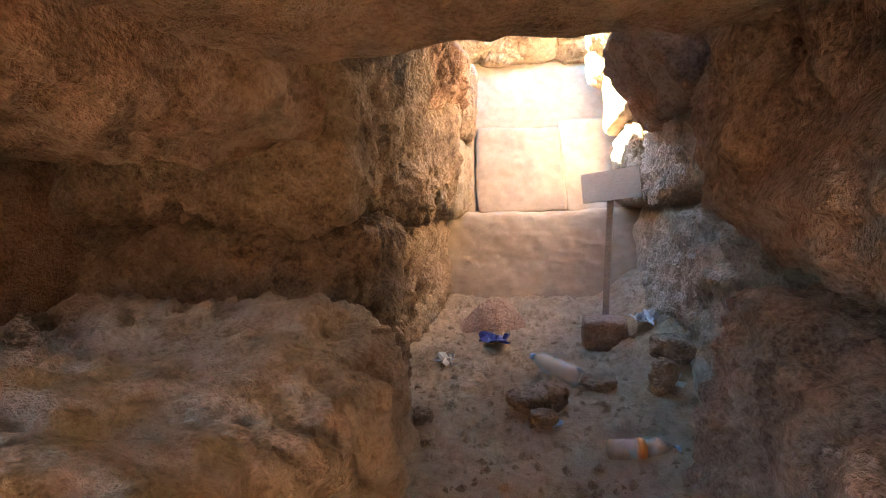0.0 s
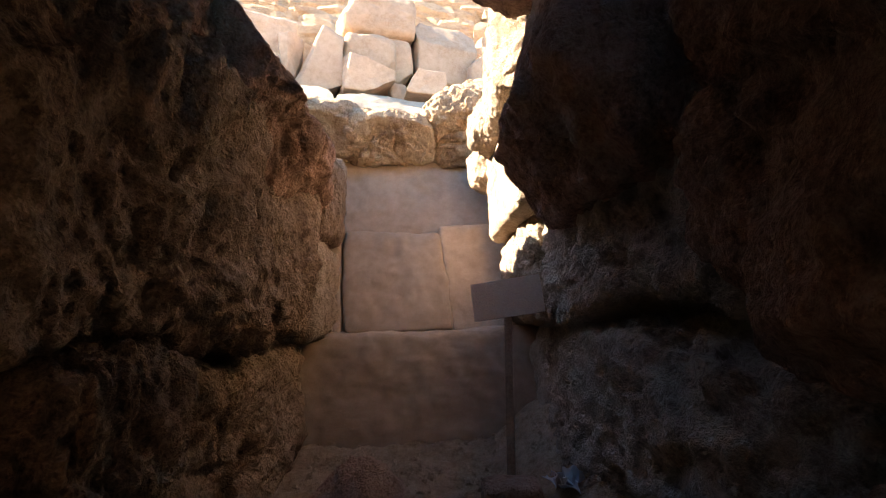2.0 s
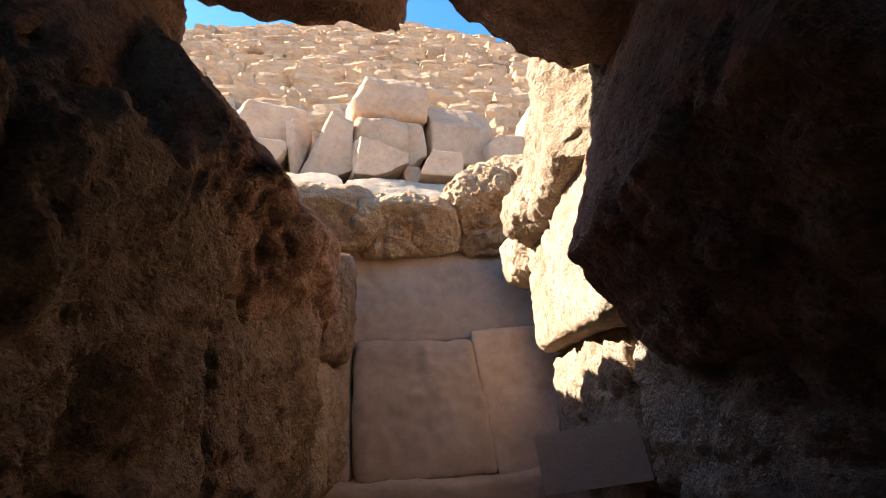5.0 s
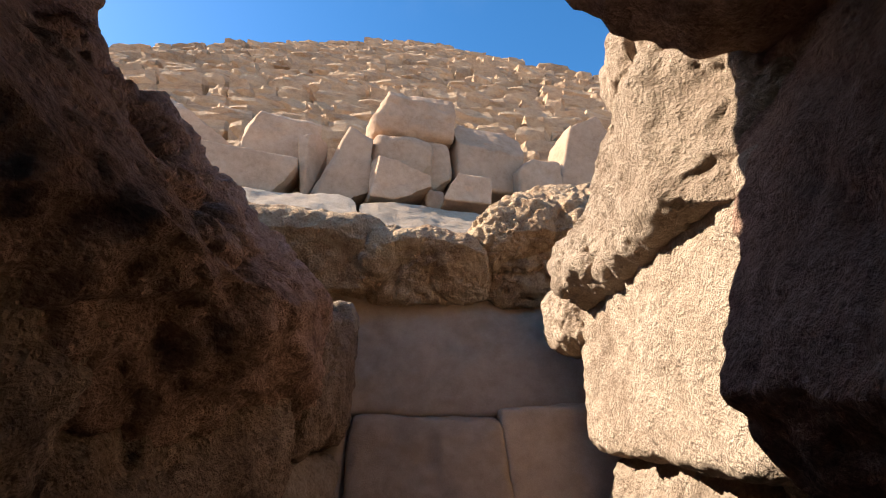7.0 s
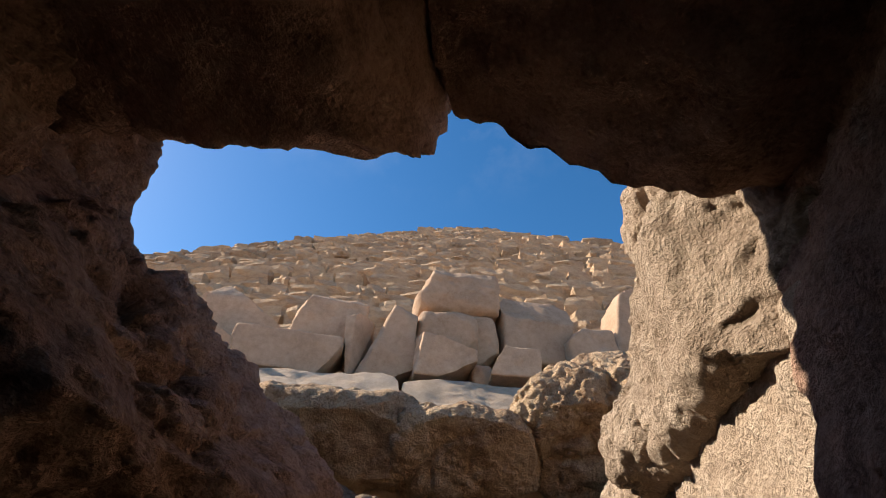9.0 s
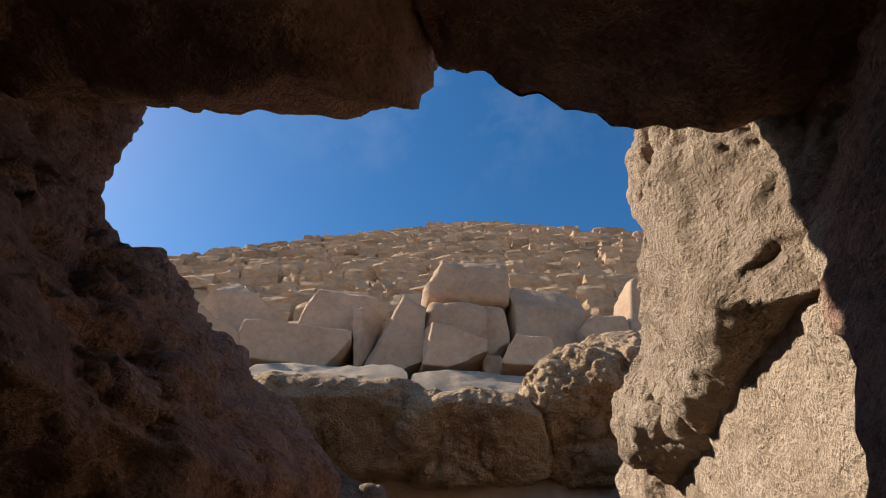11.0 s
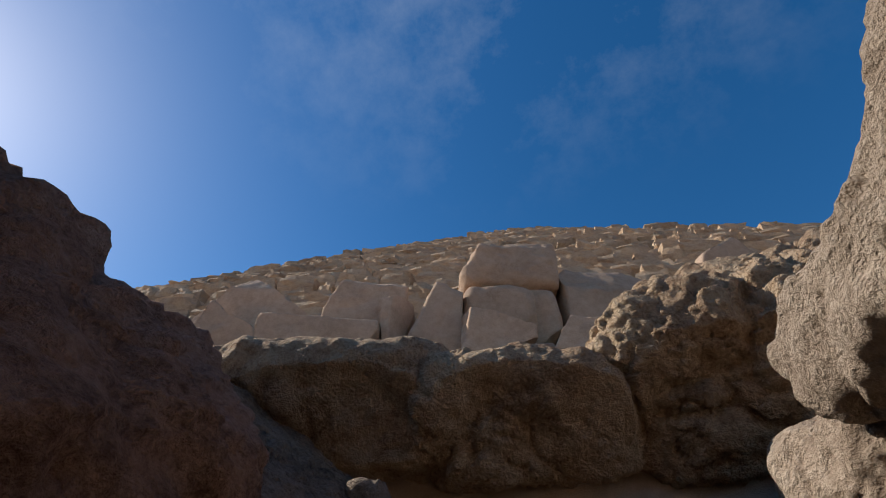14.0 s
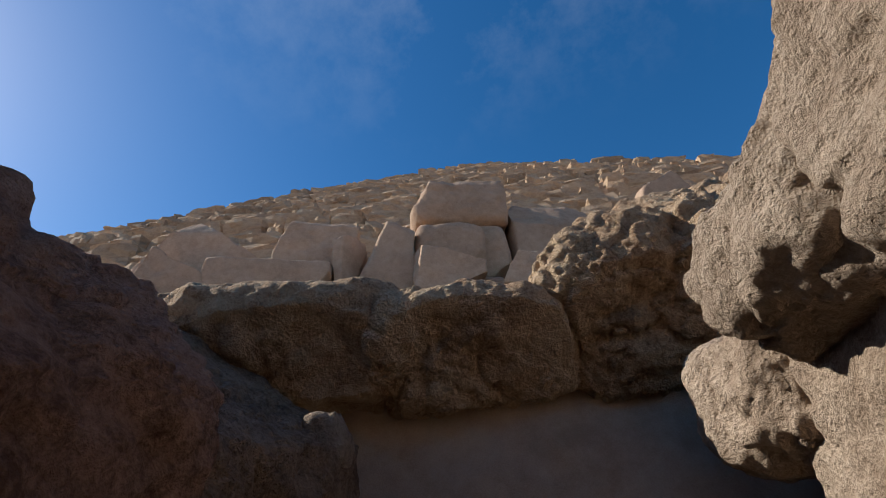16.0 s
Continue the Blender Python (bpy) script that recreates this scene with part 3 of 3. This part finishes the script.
def heap(name, x, y, rx, ry, h, seed, material, label, category):
    """A low heap of earth on the floor."""
    bm = bmesh.new()
    n, m = 34, 14
    rings = []
    for i in range(m + 1):
        r = i / m
        rings.append([])
        for k in range(n):
            a = 2 * math.pi * k / n
            q = np.array([[math.cos(a) * r * 2.2, math.sin(a) * r * 2.2, seed]])
            wob = 1 + 0.14 * float(fbm(q, seed, 2)[0])
            px, py = x + math.cos(a) * r * rx * wob, y + math.sin(a) * r * ry * wob
            top = h * (1 - r * r) ** 1.3 + 0.035 * float(fbm(q * 3.5, seed + 2, 3)[0]) * (1 - r)
            rings[-1].append(bm.verts.new((px, py, on_floor(px, py) + top - 0.012)))
    for a, b in zip(rings[1:], rings[2:]):
        for k in range(n):
            bm.faces.new((a[k], b[k], b[(k + 1) % n], a[(k + 1) % n]))
    bm.faces.new(rings[1][::-1])
    bmesh.ops.recalc_face_normals(bm, faces=bm.faces[:])
    me = bpy.data.meshes.new(name)
    bm.to_mesh(me)
    me.shade_smooth()
    me.materials.append(material)
    return tagged(new(name, me), label, category)


heap("earth_mound", 0.79, 4.55, 0.33, 0.32, 0.24, 131, BROWN, "low heap of brown earth on the sand floor", "heap")


def bottle(x, y, turn, length, radius, label, wrap=None):
    ob = empty("plastic_bottle", (x, y, on_floor(x, y) + radius), label=label, category="bottle", group="plastic bottles")
    ob.rotation_euler = (0, 0, radians(turn))
    L, R = length, radius
    body = [(0, R * 0.5), (0.006, R * 0.92), (L * 0.06, R)]
    for k in range(9):
        x0 = L * (0.1 + 0.062 * k)
        body += [(x0, R), (x0 + L * 0.02, R * 0.93), (x0 + L * 0.04, R)]
    body += [(L * 0.72, R * 0.98), (L * 0.82, R * 0.7), (L * 0.9, R * 0.36), (L * 0.94, R * 0.34)]
    part("body", lathe(body), CLEAR, ob)
    part("cap", lathe([(L * 0.935, R * 0.38), (L * 0.995, R * 0.38)]), CAP, ob)
    if wrap:
        part("label_band", lathe([(L * 0.42, R * 1.02), (L * 0.42 + wrap, R * 1.02)]), LABEL, ob, "orange label band")
    return ob


bottle(1.5, 3.02, 128, 0.50, 0.062, "clear crumpled plastic water bottle lying on the floor")
bottle(1.60, 2.33, 10, 0.34, 0.05, "clear plastic bottle with an orange band lying on the floor", 0.03)


def crumple(name, x, y, size, seed, material, label, category, up=0.0):
    bm = bmesh.new()
    bmesh.ops.create_grid(bm, x_segments=9, y_segments=7, size=0.5)
    for v in bm.verts:
        q = np.array([[v.co.x * 4, v.co.y * 4, seed * 1.7]])
        v.co = Vector((v.co.x * size[0] + 0.06 * float(fbm(q + 5, seed, 2)[0]), v.co.y * size[1] + 0.05 * float(fbm(q + 9, seed, 2)[0]), 0.5 * size[2] * (1 + float(fbm(q, seed, 3)[0]))))
    low = min(v.co.z for v in bm.verts)
    me = bpy.data.meshes.new(name)
    for v in bm.verts:
        v.co.z -= low
    bm.to_mesh(me)
    me.materials.append(material)
    ob = new(name, me)
    ob.location = (x, y, on_floor(x, y) + 0.002 + up)
    ob.rotation_euler = (0, 0, seed)
    mod = ob.modifiers.new("thick", "SOLIDIFY")
    mod.thickness = 0.003
    return tagged(ob, label, category)


packet = crumple("snack_packet", 0.87, 3.9, (0.22, 0.14, 0.1), 141, BLUE, "crumpled dark blue snack packet on the sand", "packet")
crumple("foil_packet", 2.0, 3.85, (0.18, 0.16, 0.15), 142, FOIL, "crumpled silver packet beside the stone", "packet")
crumple("tissue", 0.58, 3.38, (0.15, 0.12, 0.09), 143, PAPER, "crumpled dirty white tissue on the sand", "tissue")
crumple("paper_scrap", 2.02, 3.08, (0.14, 0.1, 0.12), 144, PAPER, "scrap of dirty paper by the wall", "paper")
crumple("blue_cap_scrap", 1.36, 2.6, (0.05, 0.04, 0.02), 145, CAP, "scrap of light blue plastic on the floor", "scrap")


def floor_stone(x, y, size, seed, label, turn=0, material=PITTED, **more):
    shape = dict(n=16, round_=5, rough=0.05, grain=0.01, scale=0.4)
    shape.update(more)
    me = rock_mesh("floor_stone", size, seed, **shape)
    me.materials.append(material)
    ob = new("floor_stone", me)
    ob.matrix_world = pose(x, y, on_floor(x, y) + size[2] * 0.38, 0, 0, turn)
    return tagged(ob, label, "stone", "stones on the floor")


floor_stone(1.2, 2.78, (0.26, 0.16, 0.12), 151, "dark brown broken stone on the floor", 15)
floor_stone(1.34, 2.84, (0.12, 0.1, 0.13), 152, "dark brown broken stone on the floor", 40)
floor_stone(1.28, 2.55, (0.12, 0.1, 0.09), 153, "small squared pale stone on the floor", 10, PITTED, round_=8)
floor_stone(1.62, 3.05, (0.2, 0.1, 0.06), 154, "flat brown stone on the floor", 25)
floor_stone(1.98, 3.02, (0.13, 0.1, 0.22), 155, "upright brown stone by the wall", 30)
floor_stone(2.12, 3.3, (0.3, 0.24, 0.16), 156, "rounded brown stone at the foot of the wall", 0)
floor_stone(0.62, 2.5, (0.09, 0.08, 0.06), 158, "small brown stone on the floor", 5)
floor_stone(0.75, 2.25, (0.08, 0.06, 0.05), 159, "small brown stone on the floor", 5)

# loose chips
chip_v, chip_f = [], []
crng = random.Random(9)
for k in range(3600):
    x, y = crng.uniform(0.3, 2.3), crng.uniform(1.2, 5.4)
    s = 0.005 + 0.034 * crng.random() ** 4
    c = Vector((x, y, on_floor(x, y) + s * 0.3))
    b = len(chip_v)
    tet = [Vector((1, 0, -0.4)), Vector((-0.5, 0.9, -0.4)), Vector((-0.5, -0.9, -0.4)), Vector((0.1, 0.1, 0.7)), Vector((0.6, 0.6, 0.3))]
    a = crng.uniform(0, 6.28)
    rot = Matrix.Rotation(a, 3, "Z")
    chip_v.extend([tuple(c + rot @ (p * s * crng.uniform(0.6, 1.2))) for p in tet])
    chip_f.extend([(b, b + 4, b + 3), (b + 4, b + 1, b + 3), (b + 1, b + 2, b + 3), (b + 2, b, b + 3), (b, b + 1, b + 4)])
me = bpy.data.meshes.new("stone_chips")
me.from_pydata(chip_v, [], chip_f)
me.materials.append(SAND)
tagged(new("stone_chips", me), "small stone chips scattered over the sand", "chips", "", "stuff")
